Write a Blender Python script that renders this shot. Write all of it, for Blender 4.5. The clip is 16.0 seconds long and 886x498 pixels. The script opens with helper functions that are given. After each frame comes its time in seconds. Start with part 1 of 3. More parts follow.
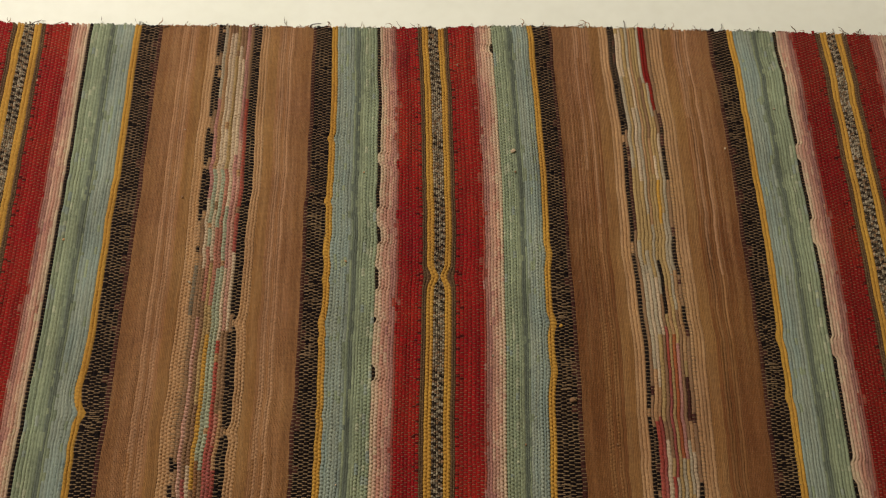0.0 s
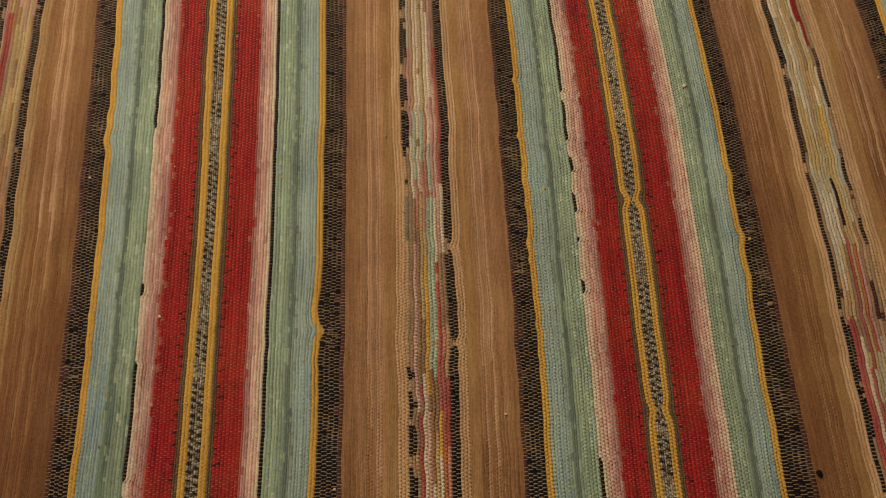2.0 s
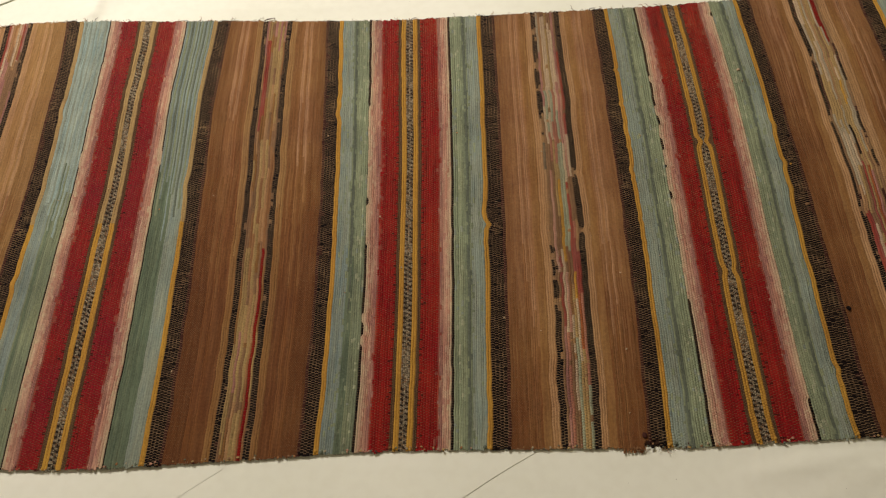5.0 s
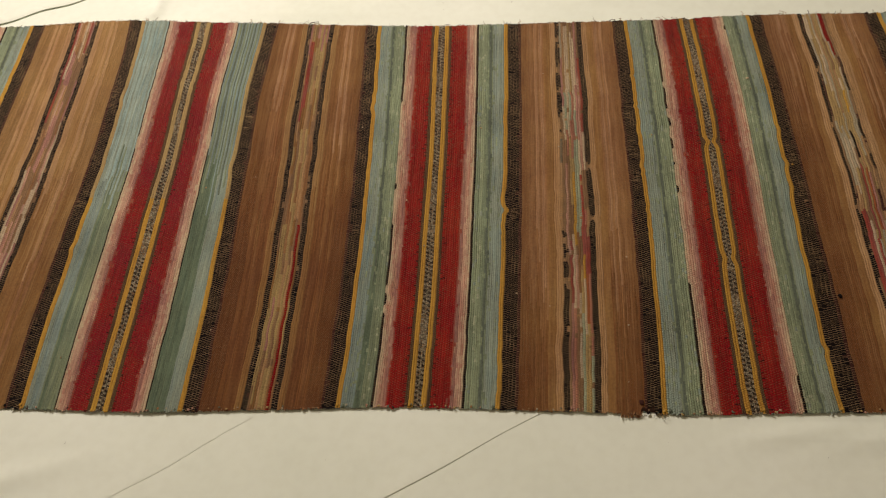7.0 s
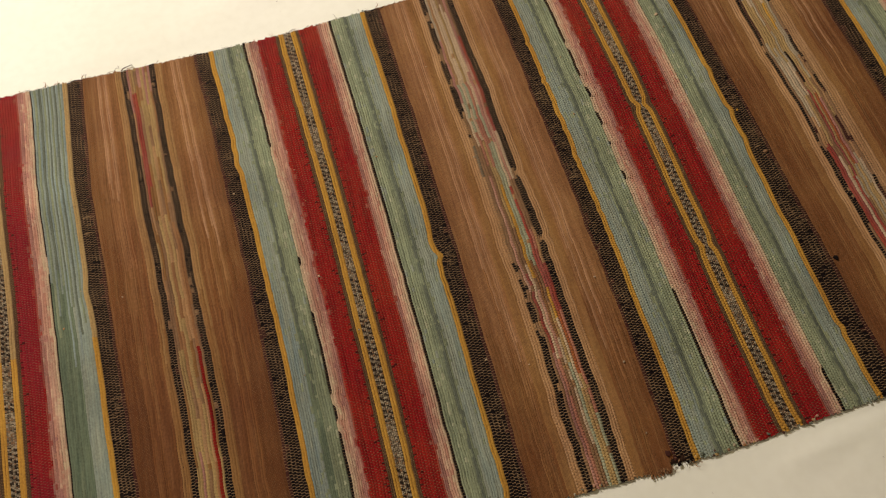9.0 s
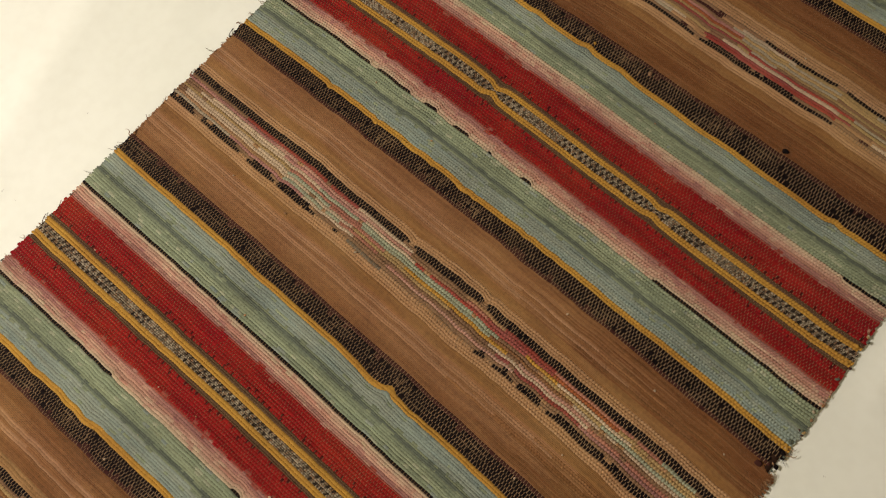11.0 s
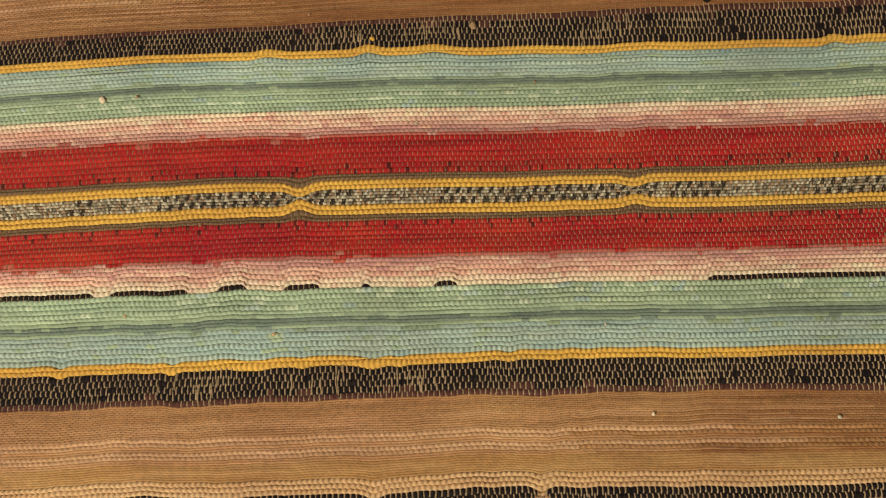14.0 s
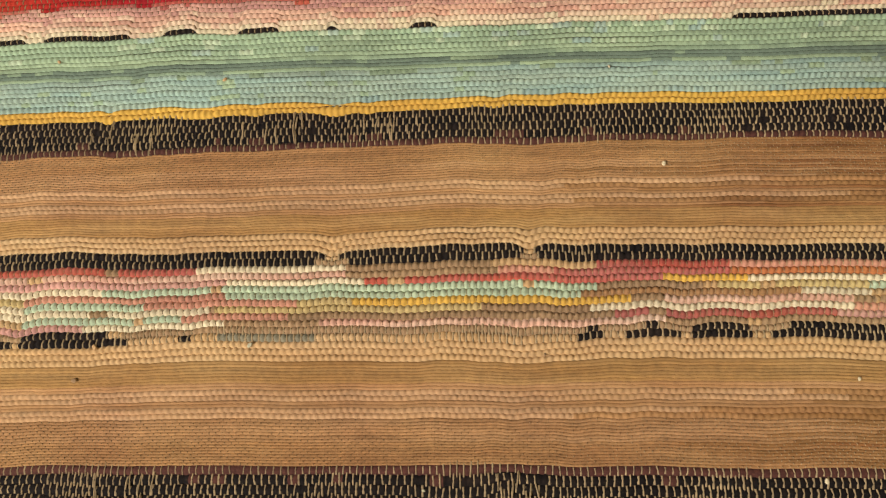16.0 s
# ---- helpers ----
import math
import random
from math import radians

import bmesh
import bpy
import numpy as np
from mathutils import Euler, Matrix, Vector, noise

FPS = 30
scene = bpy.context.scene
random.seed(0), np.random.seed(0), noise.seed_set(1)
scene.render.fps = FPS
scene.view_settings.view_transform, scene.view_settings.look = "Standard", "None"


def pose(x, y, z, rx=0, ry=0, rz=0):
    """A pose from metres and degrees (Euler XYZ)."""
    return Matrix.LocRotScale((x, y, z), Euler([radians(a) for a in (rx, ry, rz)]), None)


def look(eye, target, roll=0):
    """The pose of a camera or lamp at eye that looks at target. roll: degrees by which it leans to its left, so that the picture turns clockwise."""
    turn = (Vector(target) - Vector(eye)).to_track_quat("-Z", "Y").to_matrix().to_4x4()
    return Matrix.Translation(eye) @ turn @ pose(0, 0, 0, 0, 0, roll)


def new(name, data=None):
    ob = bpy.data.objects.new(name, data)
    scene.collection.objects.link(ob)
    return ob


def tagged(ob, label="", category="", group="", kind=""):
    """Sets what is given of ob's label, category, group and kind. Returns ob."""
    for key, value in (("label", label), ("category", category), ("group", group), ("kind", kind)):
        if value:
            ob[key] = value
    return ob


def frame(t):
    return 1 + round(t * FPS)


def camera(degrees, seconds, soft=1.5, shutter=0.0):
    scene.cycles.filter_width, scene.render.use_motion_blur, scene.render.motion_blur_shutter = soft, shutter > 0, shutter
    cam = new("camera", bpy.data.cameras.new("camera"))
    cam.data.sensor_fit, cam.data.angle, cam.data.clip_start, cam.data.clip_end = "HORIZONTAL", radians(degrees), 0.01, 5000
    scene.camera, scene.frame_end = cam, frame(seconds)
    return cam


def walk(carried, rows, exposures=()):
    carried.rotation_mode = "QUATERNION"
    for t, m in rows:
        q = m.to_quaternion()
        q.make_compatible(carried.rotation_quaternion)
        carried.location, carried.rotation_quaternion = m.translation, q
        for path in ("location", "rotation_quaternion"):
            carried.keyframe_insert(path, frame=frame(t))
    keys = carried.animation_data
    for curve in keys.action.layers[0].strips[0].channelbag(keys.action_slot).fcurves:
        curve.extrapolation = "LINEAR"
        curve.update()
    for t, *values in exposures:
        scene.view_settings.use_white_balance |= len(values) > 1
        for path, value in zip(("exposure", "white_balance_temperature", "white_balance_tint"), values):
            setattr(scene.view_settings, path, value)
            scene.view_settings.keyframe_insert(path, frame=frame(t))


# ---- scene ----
cam = camera(56.0, 16.0, soft=1.2)
PATH = [
    (0, (-0.023, 0.233, 0.923), (0.033, 0.972, -0.934), 5.3),
    (0.5, (-0.132, 0.249, 0.926), (-0.034, 0.946, -0.946), 7.4),
    (1, (-0.211, 0.254, 0.914), (-0.131, 0.906, -0.975), 6.2),
    (1.5, (-0.247, 0.207, 0.923), (-0.189, 0.907, -0.949), 3.2),
    (2, (-0.278, 0.101, 0.941), (-0.206, 0.881, -0.899), 4.1),
    (2.5, (-0.301, 0.032, 0.991), (-0.295, 0.875, -0.823), 2.6),
    (3, (-0.319, -0.041, 1.039), (-0.329, 0.842, -0.755), -0.1),
    (3.5, (-0.36, -0.131, 1.094), (-0.384, 0.75, -0.702), -2.6),
    (4, (-0.399, -0.21, 1.148), (-0.472, 0.738, -0.612), -4.9),
    (4.5, (-0.416, -0.285, 1.184), (-0.499, 0.701, -0.554), -5.6),
    (4.7, (-0.406, -0.332, 1.187), (-0.5, 0.685, -0.533), -6.0),
    (6.8, (-0.357, -0.538, 1.24), (-0.543, 0.586, -0.404), -7.2),
    (7, (-0.356, -0.535, 1.239), (-0.548, 0.585, -0.407), -7.4),
    (7.5, (-0.363, -0.489, 1.221), (-0.544, 0.59, -0.452), -7.6),
    (8, (-0.414, -0.355, 1.191), (-0.483, 0.63, -0.549), -7.8),
    (8.2, (-0.438, -0.308, 1.189), (-0.463, 0.651, -0.566), -8.8),
    (10.3, (-0.411, 0.064, 1.074), (-0.228, 0.726, -0.805), -13.5),
    (10.5, (-0.381, 0.1, 1.064), (-0.181, 0.713, -0.829), -15.2),
    (11, (-0.4, 0.193, 1.012), (-0.048, 0.711, -0.888), -14.5),
    (11.5, (-0.397, 0.271, 0.99), (0.102, 0.756, -0.885), -12.4),
    (12, (-0.333, 0.33, 0.965), (0.242, 0.761, -0.901), -14.3),
    (12.5, (-0.241, 0.367, 0.885), (0.251, 0.723, -1.021), -22.2),
    (13, (-0.194, 0.376, 0.76), (0.255, 0.648, -1.17), -26.1),
    (13.5, (-0.202, 0.417, 0.668), (0.314, 0.547, -1.26), -15.8),
    (14, (-0.218, 0.436, 0.635), (0.309, 0.48, -1.294), -5.8),
    (14.5, (-0.252, 0.413, 0.594), (0.331, 0.512, -1.316), -9.8),
    (15, (-0.29, 0.388, 0.538), (0.291, 0.565, -1.368), -16.4),
    (15.5, (-0.325, 0.385, 0.529), (0.213, 0.57, -1.389), -18.0),
    (16, (-0.368, 0.398, 0.498), (0.166, 0.537, -1.424), -14.6),
]
EXPOSURES = [
    (0.0, -0.26, 6620, 20), (1.0, -0.17, 6650, 16), (2.0, -0.11, 6650, 16), (4.0, -0.31, 6780, 22), (7.0, -0.46, 6840, 21), (8.0, -0.47, 7020, 24), (10.3, -0.2, 6930, 25), (11.0, -0.28, 6740, 22), (12.0, -0.38, 6480, 18), (12.6, -0.22, 6600, 17),
    (13.0, 0.08, 6700, 17), (13.5, 0.35, 6600, 14), (14.0, 0.65, 6450, 9), (14.5, 0.87, 6230, 8), (15.0, 0.85, 6150, 7), (16.0, 0.77, 6050, 6)]
walk(cam, [(t, look(eye, target, roll)) for t, eye, target, roll in PATH], EXPOSURES)

# ---- light: a ceiling lamp beyond the far edge of the rug, in a plain closed room ----
world = bpy.data.worlds.new("room_air")
scene.world = world
world.use_nodes = True
world.node_tree.nodes["Background"].inputs[0].default_value = (1.0, 0.93, 0.82, 1)
world.node_tree.nodes["Background"].inputs[1].default_value = 0.02


def ceiling_lamp(name, eye, target, size_x, size_y, watts, colour):
    data = bpy.data.lights.new(name, "AREA")
    data.shape, data.size, data.size_y, data.energy, data.color = "RECTANGLE", size_x, size_y, watts, colour
    ob = new(name, data)
    ob.matrix_world = look(eye, target)
    return ob


ceiling_lamp("ceiling_lamp", (-1.58, 2.05, 2.15), (-0.6, 0.7, 0.0), 0.6, 0.35, 94.0, (1.0, 0.965, 0.885))


# ---- materials ----
def nodes_of(name):
    m = bpy.data.materials.new(name)
    m.use_nodes = True
    return m, m.node_tree.nodes, m.node_tree.links, m.node_tree.nodes["Principled BSDF"]


def ramp_node(n, stops):
    r = n.new("ShaderNodeValToRGB")
    while len(r.color_ramp.elements) < len(stops):
        r.color_ramp.elements.new(0.5)
    for e, (p, c) in zip(r.color_ramp.elements, stops):
        e.position, e.color = p, (*c, 1)
    return r


def lin(r, g, b):
    f = lambda c: (c / 255 / 12.92) if c < 10 else ((c / 255 + 0.055) / 1.055) ** 2.4
    return f(r), f(g), f(b)


def wool(name, rgb, streak=0.30, blotch=0.15, mottle=0.32, alt=None, rough=0.86):
    """Hand-spun wool: dye that varies from yarn to yarn, along each yarn in streaks, and in wide patches."""
    m, n, l, b = nodes_of(name)
    c = tuple(0.62 * v for v in lin(*rgb))
    co = n.new("ShaderNodeTexCoord")
    mp = n.new("ShaderNodeMapping")
    mp.inputs["Scale"].default_value = (330, 14, 60)
    l.new(co.outputs["Object"], mp.inputs["Vector"])
    fine = n.new("ShaderNodeTexNoise")
    fine.inputs["Scale"].default_value, fine.inputs["Detail"].default_value = 1.0, 3.0
    l.new(mp.outputs[0], fine.inputs["Vector"])
    wide = n.new("ShaderNodeTexNoise")
    wide.inputs["Scale"].default_value, wide.inputs["Detail"].default_value = 9.0, 4.0
    l.new(co.outputs["Object"], wide.inputs["Vector"])
    fleck = n.new("ShaderNodeTexNoise")
    fleck.inputs["Scale"].default_value, fleck.inputs["Detail"].default_value = 300.0, 1.0
    l.new(co.outputs["Object"], fleck.inputs["Vector"])
    geo = n.new("ShaderNodeNewGeometry")

    def spread(sock, amount, mid=0.5):
        sub = n.new("ShaderNodeMath")
        sub.operation = "MULTIPLY_ADD"
        l.new(sock, sub.inputs[0])
        sub.inputs[1].default_value, sub.inputs[2].default_value = 2 * amount, -2 * amount * mid
        return sub.outputs[0]

    total = None
    for sock, amount in ((fine.outputs["Fac"], streak * 1.5), (wide.outputs["Fac"], blotch * 2), (fleck.outputs["Fac"], mottle), (geo.outputs["Random Per Island"], 0.11)):
        s = spread(sock, amount)
        if total is None:
            total = s
        else:
            a = n.new("ShaderNodeMath")
            l.new(total, a.inputs[0])
            l.new(s, a.inputs[1])
            total = a.outputs[0]
    gain = n.new("ShaderNodeMath")
    gain.inputs[1].default_value = 1.0
    l.new(total, gain.inputs[0])
    mul = n.new("ShaderNodeVectorMath")
    mul.operation = "SCALE"
    mul.inputs[0].default_value = c
    if alt:  # a second dye bath that shows in soft drifts along the yarns
        drift = n.new("ShaderNodeMapping")
        drift.inputs["Scale"].default_value = (120, 11, 40)
        l.new(co.outputs["Object"], drift.inputs["Vector"])
        patch = n.new("ShaderNodeTexNoise")
        patch.inputs["Scale"].default_value, patch.inputs["Detail"].default_value = 1.0, 3.0
        l.new(drift.outputs[0], patch.inputs["Vector"])
        two = ramp_node(n, [(0.40, c), (0.66, tuple(0.62 * v for v in lin(*alt)))])
        l.new(patch.outputs["Fac"], two.inputs["Fac"])
        l.new(two.outputs[0], mul.inputs[0])
    l.new(gain.outputs[0], mul.inputs["Scale"])
    hue = n.new("ShaderNodeHueSaturation")
    hv = n.new("ShaderNodeMath")
    hv.operation = "MULTIPLY_ADD"
    l.new(wide.outputs["Fac"], hv.inputs[0])
    hv.inputs[1].default_value, hv.inputs[2].default_value = 0.024, 0.489
    l.new(hv.outputs[0], hue.inputs["Hue"])
    l.new(mul.outputs[0], hue.inputs["Color"])
    l.new(hue.outputs[0], b.inputs["Base Color"])
    fib = n.new("ShaderNodeTexNoise")
    fib.inputs["Scale"].default_value, fib.inputs["Detail"].default_value = 1500.0, 2.0
    l.new(co.outputs["Object"], fib.inputs["Vector"])
    bump = n.new("ShaderNodeBump")
    bump.inputs["Strength"].default_value, bump.inputs["Distance"].default_value = 0.3, 0.0006
    l.new(fib.outputs["Fac"], bump.inputs["Height"])
    l.new(bump.outputs[0], b.inputs["Normal"])
    b.inputs["Roughness"].default_value = rough
    b.inputs["Specular IOR Level"].default_value = 0.12
    b.inputs["Sheen Weight"].default_value = 0.02
    return m


DYE = {k: wool("wool_" + k, *v) for k, v in {
    "black": ((21, 13, 11), 0.3, 0.2, 0.3, (36, 25, 20)), "umber": ((84, 48, 40), 0.25, 0.2),
    "brown": ((169, 121, 79), 0.2, 0.15, 0.28, (180, 133, 91)), "fawn": ((183, 137, 96), 0.2, 0.15, 0.28, (194, 149, 109)), "khaki": ((162, 117, 69), 0.2, 0.15, 0.28, (172, 129, 81)),
    "tan": ((194, 150, 103), 0.2, 0.12, 0.28, (206, 164, 118)), "rust": ((162, 114, 72), 0.2, 0.15, 0.28, (172, 125, 81)), "russet": ((138, 89, 51), 0.2, 0.15, 0.28, (150, 102, 62)), "bark": ((148, 102, 60), 0.2, 0.15, 0.28, (159, 114, 72)),
    "hay": ((176, 134, 84), 0.2, 0.15, 0.28, (188, 147, 97)),
    "gold": ((216, 164, 72), 0.16, 0.12), "straw": ((196, 165, 110), 0.2, 0.12), "olive": ((112, 85, 58), 0.3, 0.15),
    "red": ((175, 35, 32), 0.22, 0.14, 0.3, (156, 30, 29)), "crimson": ((164, 38, 44), 0.22, 0.14), "madder": ((152, 34, 28), 0.22, 0.14), "oxblood": ((88, 26, 21), 0.3, 0.2),
    "rose": ((184, 86, 68), 0.25, 0.15, 0.3, (176, 100, 88)),
    "mauve": ((184, 130, 118), 0.3, 0.2, 0.3, (206, 152, 132)), "pink": ((206, 152, 128), 0.3, 0.2, 0.3, (220, 180, 152)), "blush": ((216, 175, 146), 0.25, 0.15, 0.3, (226, 195, 163)), "cream": ((223, 198, 162), 0.22, 0.1),
    "green": ((154, 167, 134), 0.24, 0.2, 0.28, (168, 179, 142)), "fern": ((110, 127, 103), 0.3, 0.2, 0.28, (126, 140, 112)), "peat": ((126, 80, 46), 0.2, 0.15, 0.28, (138, 92, 57)), "moss": ((138, 150, 122), 0.25, 0.2, 0.28, (154, 164, 128)), "slate": ((114, 124, 106), 0.25, 0.15),
    "blue": ((165, 175, 154), 0.24, 0.2, 0.28, (154, 171, 156)), "sky": ((153, 166, 150), 0.24, 0.2, 0.28, (144, 164, 157)),
    "ice": ((180, 196, 180), 0.24, 0.2, 0.28, (164, 190, 182)),
    "mint": ((184, 190, 156), 0.22, 0.15), "salmon": ((202, 138, 112), 0.22, 0.15), "taupe": ((162, 126, 92), 0.22, 0.15),
    "orange": ((186, 108, 66), 0.2, 0.15), "gap_shade": ((74, 52, 40), 0.2, 0.15),
    "soot": ((58, 48, 38), 0.3, 0.1), "coal": ((90, 78, 60), 0.3, 0.1), "grey": ((138, 125, 102), 0.25, 0.1), "oat": ((192, 178, 148), 0.2, 0.1), "ecru": ((166, 138, 103), 0.3, 0.1),
}.items()}


def cotton(name):
    m, n, l, b = nodes_of(name)
    co = n.new("ShaderNodeTexCoord")
    wide = n.new("ShaderNodeTexNoise")
    wide.inputs["Scale"].default_value, wide.inputs["Detail"].default_value = 2.2, 5.0
    l.new(co.outputs["Object"], wide.inputs["Vector"])
    r = ramp_node(n, [(0.3, lin(228, 234, 216)), (0.7, lin(240, 245, 230))])
    l.new(wide.outputs["Fac"], r.inputs["Fac"])
    speck = n.new("ShaderNodeTexNoise")
    speck.inputs["Scale"].default_value, speck.inputs["Detail"].default_value = 60.0, 6.0
    l.new(co.outputs["Object"], speck.inputs["Vector"])
    r2 = ramp_node(n, [(0.2, (0.96, 0.955, 0.945)), (0.6, (1, 1, 1))])
    l.new(speck.outputs["Fac"], r2.inputs["Fac"])
    mx = n.new("ShaderNodeMix")
    mx.data_type, mx.blend_type = "RGBA", "MULTIPLY"
    mx.inputs["Factor"].default_value = 1.0
    l.new(r.outputs[0], mx.inputs["A"])
    l.new(r2.outputs[0], mx.inputs["B"])
    l.new(mx.outputs["Result"], b.inputs["Base Color"])
    weave = n.new("ShaderNodeTexNoise")
    weave.inputs["Scale"].default_value, weave.inputs["Detail"].default_value = 900.0, 2.0
    l.new(co.outputs["Object"], weave.inputs["Vector"])
    crumple = n.new("ShaderNodeTexNoise")
    crumple.inputs["Scale"].default_value, crumple.inputs["Detail"].default_value = 14.0, 4.0
    l.new(co.outputs["Object"], crumple.inputs["Vector"])
    b1 = n.new("ShaderNodeBump")
    b1.inputs["Strength"].default_value, b1.inputs["Distance"].default_value = 0.25, 0.0004
    l.new(weave.outputs["Fac"], b1.inputs["Height"])
    b2 = n.new("ShaderNodeBump")
    b2.inputs["Strength"].default_value, b2.inputs["Distance"].default_value = 0.12, 0.006
    l.new(crumple.outputs["Fac"], b2.inputs["Height"])
    l.new(b1.outputs[0], b2.inputs["Normal"])
    l.new(b2.outputs[0], b.inputs["Normal"])
    b.inputs["Roughness"].default_value = 0.9
    b.inputs["Specular IOR Level"].default_value = 0.2
    return m


def plaster(name, rgb, scale):
    m, n, l, b = nodes_of(name)
    co = n.new("ShaderNodeTexCoord")
    ns = n.new("ShaderNodeTexNoise")
    ns.inputs["Scale"].default_value, ns.inputs["Detail"].default_value = scale, 6.0
    l.new(co.outputs["Object"], ns.inputs["Vector"])
    c = lin(*rgb)
    r = ramp_node(n, [(0.3, tuple(v * 0.88 for v in c)), (0.7, c)])
    l.new(ns.outputs["Fac"], r.inputs["Fac"])
    l.new(r.outputs[0], b.inputs["Base Color"])
    bp = n.new("ShaderNodeBump")
    bp.inputs["Strength"].default_value = 0.2
    l.new(ns.outputs["Fac"], bp.inputs["Height"])
    l.new(bp.outputs[0], b.inputs["Normal"])
    b.inputs["Roughness"].default_value = 0.85
    return m


SHEET = cotton("white_cotton")
WALL = plaster("wall_plaster", (205, 196, 180), 30.0)
BOARDS = plaster("floor_boards", (120, 96, 72), 6.0)


# ---- mesh helpers ----
def mesh_object(name, verts, faces, mats, index=None, parent=None, label="", smooth=True):
    me = bpy.data.meshes.new(name)
    verts, faces = np.asarray(verts, np.float32), np.asarray(faces, np.int32)
    k = faces.shape[1]
    me.vertices.add(len(verts))
    me.vertices.foreach_set("co", verts.ravel())
    me.loops.add(faces.size)
    me.loops.foreach_set("vertex_index", faces.ravel())
    me.polygons.add(len(faces))
    me.polygons.foreach_set("loop_start", np.arange(0, faces.size, k, dtype=np.int32))
    me.polygons.foreach_set("loop_total", np.full(len(faces), k, np.int32))
    for m in mats:
        me.materials.append(m)
    if index is not None:
        me.polygons.foreach_set("material_index", np.asarray(index, np.int32))
    me.polygons.foreach_set("use_smooth", np.full(len(faces), smooth))
    me.update()
    me.validate()
    ob = new(name, me)
    if parent is not None:
        ob.parent = parent
    if label:
        ob["label"] = label
    return ob


def slab(name, lo, hi, mat, label, category):
    bm = bmesh.new()
    bmesh.ops.create_cube(bm, size=1.0)
    for v in bm.verts:
        v.co = [(a + b) / 2 + c * (b - a) for a, b, c in zip(lo, hi, v.co)]
    me = bpy.data.meshes.new(name)
    bm.to_mesh(me)
    bm.free()
    me.materials.append(mat)
    return tagged(new(name, me), label, category, kind="structure")


# ---- room ----
FLOOR_Z = -0.012
slab("floor", (-3.6, -2.4, FLOOR_Z - 0.1), (2.6, 3.4, FLOOR_Z), BOARDS, "plain floor under the white sheet", "floor")
slab("ceiling", (-3.6, -2.4, 2.6), (2.6, 3.4, 2.7), WALL, "plain pale ceiling of the room", "ceiling")
slab("wall_north", (-3.6, 3.4, FLOOR_Z - 0.1), (2.6, 3.52, 2.7), WALL, "plain pale plaster wall", "wall")
slab("wall_south", (-3.6, -2.52, FLOOR_Z - 0.1), (2.6, -2.4, 2.7), WALL, "plain pale plaster wall", "wall")
slab("wall_west", (-3.72, -2.52, FLOOR_Z - 0.1), (-3.6, 3.52, 2.7), WALL, "plain pale plaster wall", "wall")
slab("wall_east", (2.6, -2.52, FLOOR_Z - 0.1), (2.72, 3.52, 2.7), WALL, "plain pale plaster wall", "wall")


# ---- white sheet ----
def fold(x, y, a, b, width, height, fade=0.2):
    """A soft round fold from a to b."""
    ax, ay, bx, by = *a, *b
    length = math.hypot(bx - ax, by - ay)
    ux, uy = (bx - ax) / length, (by - ay) / length
    along = (x - ax) * ux + (y - ay) * uy
    side = -(x - ax) * uy + (y - ay) * ux
    ends = np.clip(along / fade, 0, 1) * np.clip((length - along) / fade, 0, 1)
    return height * np.exp(-(side / width) ** 2) * ends


SHEET_Z = -0.0042


def sheet_height(x, y):
    z = SHEET_Z + 0.0005 * np.sin(3.1 * x + 1.3 * y + 0.4) * np.sin(2.3 * y - 1.1 * x)
    out = np.clip((y - 0.925) / 0.03, 0, 1) + np.clip((0.0 - y) / 0.03, 0, 1) + np.clip((x - 0.8) / 0.03, 0, 1) + np.clip((-1.84 - x) / 0.03, 0, 1)
    out = np.clip(out, 0, 1)
    d = 0.0007 * np.sin(7.7 * x - 5.1 * y) + 0.0006 * np.sin(11.0 * y + 4.0 * x + 1.0) + 0.0010 * np.sin(5.3 * x + 3.1 * y) * np.sin(4.1 * y)
    d = d + fold(x, y, (-1.00, -0.085), (-1.6, -0.28), 0.020, 0.004)
    d = d + fold(x, y, (0.40, 0.075), (-0.06, -0.05), 0.018, 0.0055, 0.2)
    d = d + fold(x, y, (0.45, 0.055), (0.04, -0.065), 0.022, 0.004, 0.2)
    d = d + fold(x, y, (0.15, -0.12), (0.60, 0.14), 0.03, 0.007)
    d = d + fold(x, y, (-1.225, 0.90), (-1.19, 1.16), 0.013, 0.008, 0.06)
    d = d + fold(x, y, (-1.30, 0.93), (-1.10, 1.10), 0.035, 0.004, 0.08)
    d = d + fold(x, y, (-0.75, 0.97), (0.4, 1.33), 0.035, 0.004)
    d = d + fold(x, y, (-0.25, 1.00), (0.5, 1.10), 0.022, 0.0035)
    d = d + fold(x, y, (-0.1, 1.12), (0.15, 1.45), 0.05, 0.006)
    d = d + fold(x, y, (0.10, 0.95), (-0.25, 1.30), 0.018, 0.003)
    return z + d * out


xs = np.concatenate([np.arange(-3.1, -1.75, 0.05), np.arange(-1.75, 0.85, 0.008), np.arange(0.85, 2.1, 0.05)])
ys = np.concatenate([np.arange(-1.7, -0.5, 0.05), np.arange(-0.5, 0.06, 0.0035), np.arange(0.06, 0.86, 0.04), np.arange(0.86, 1.5, 0.005), np.arange(1.5, 2.9, 0.05)])
gx, gy = np.meshgrid(xs, ys)
gz = sheet_height(gx, gy)
nx, ny = len(xs), len(ys)
ids = np.arange(nx * ny).reshape(ny, nx)
quads = np.stack([ids[:-1, :-1], ids[:-1, 1:], ids[1:, 1:], ids[1:, :-1]], -1).reshape(-1, 4)
sheet = mesh_object("white_sheet", np.stack([gx, gy, gz], -1).reshape(-1, 3), quads, [SHEET])
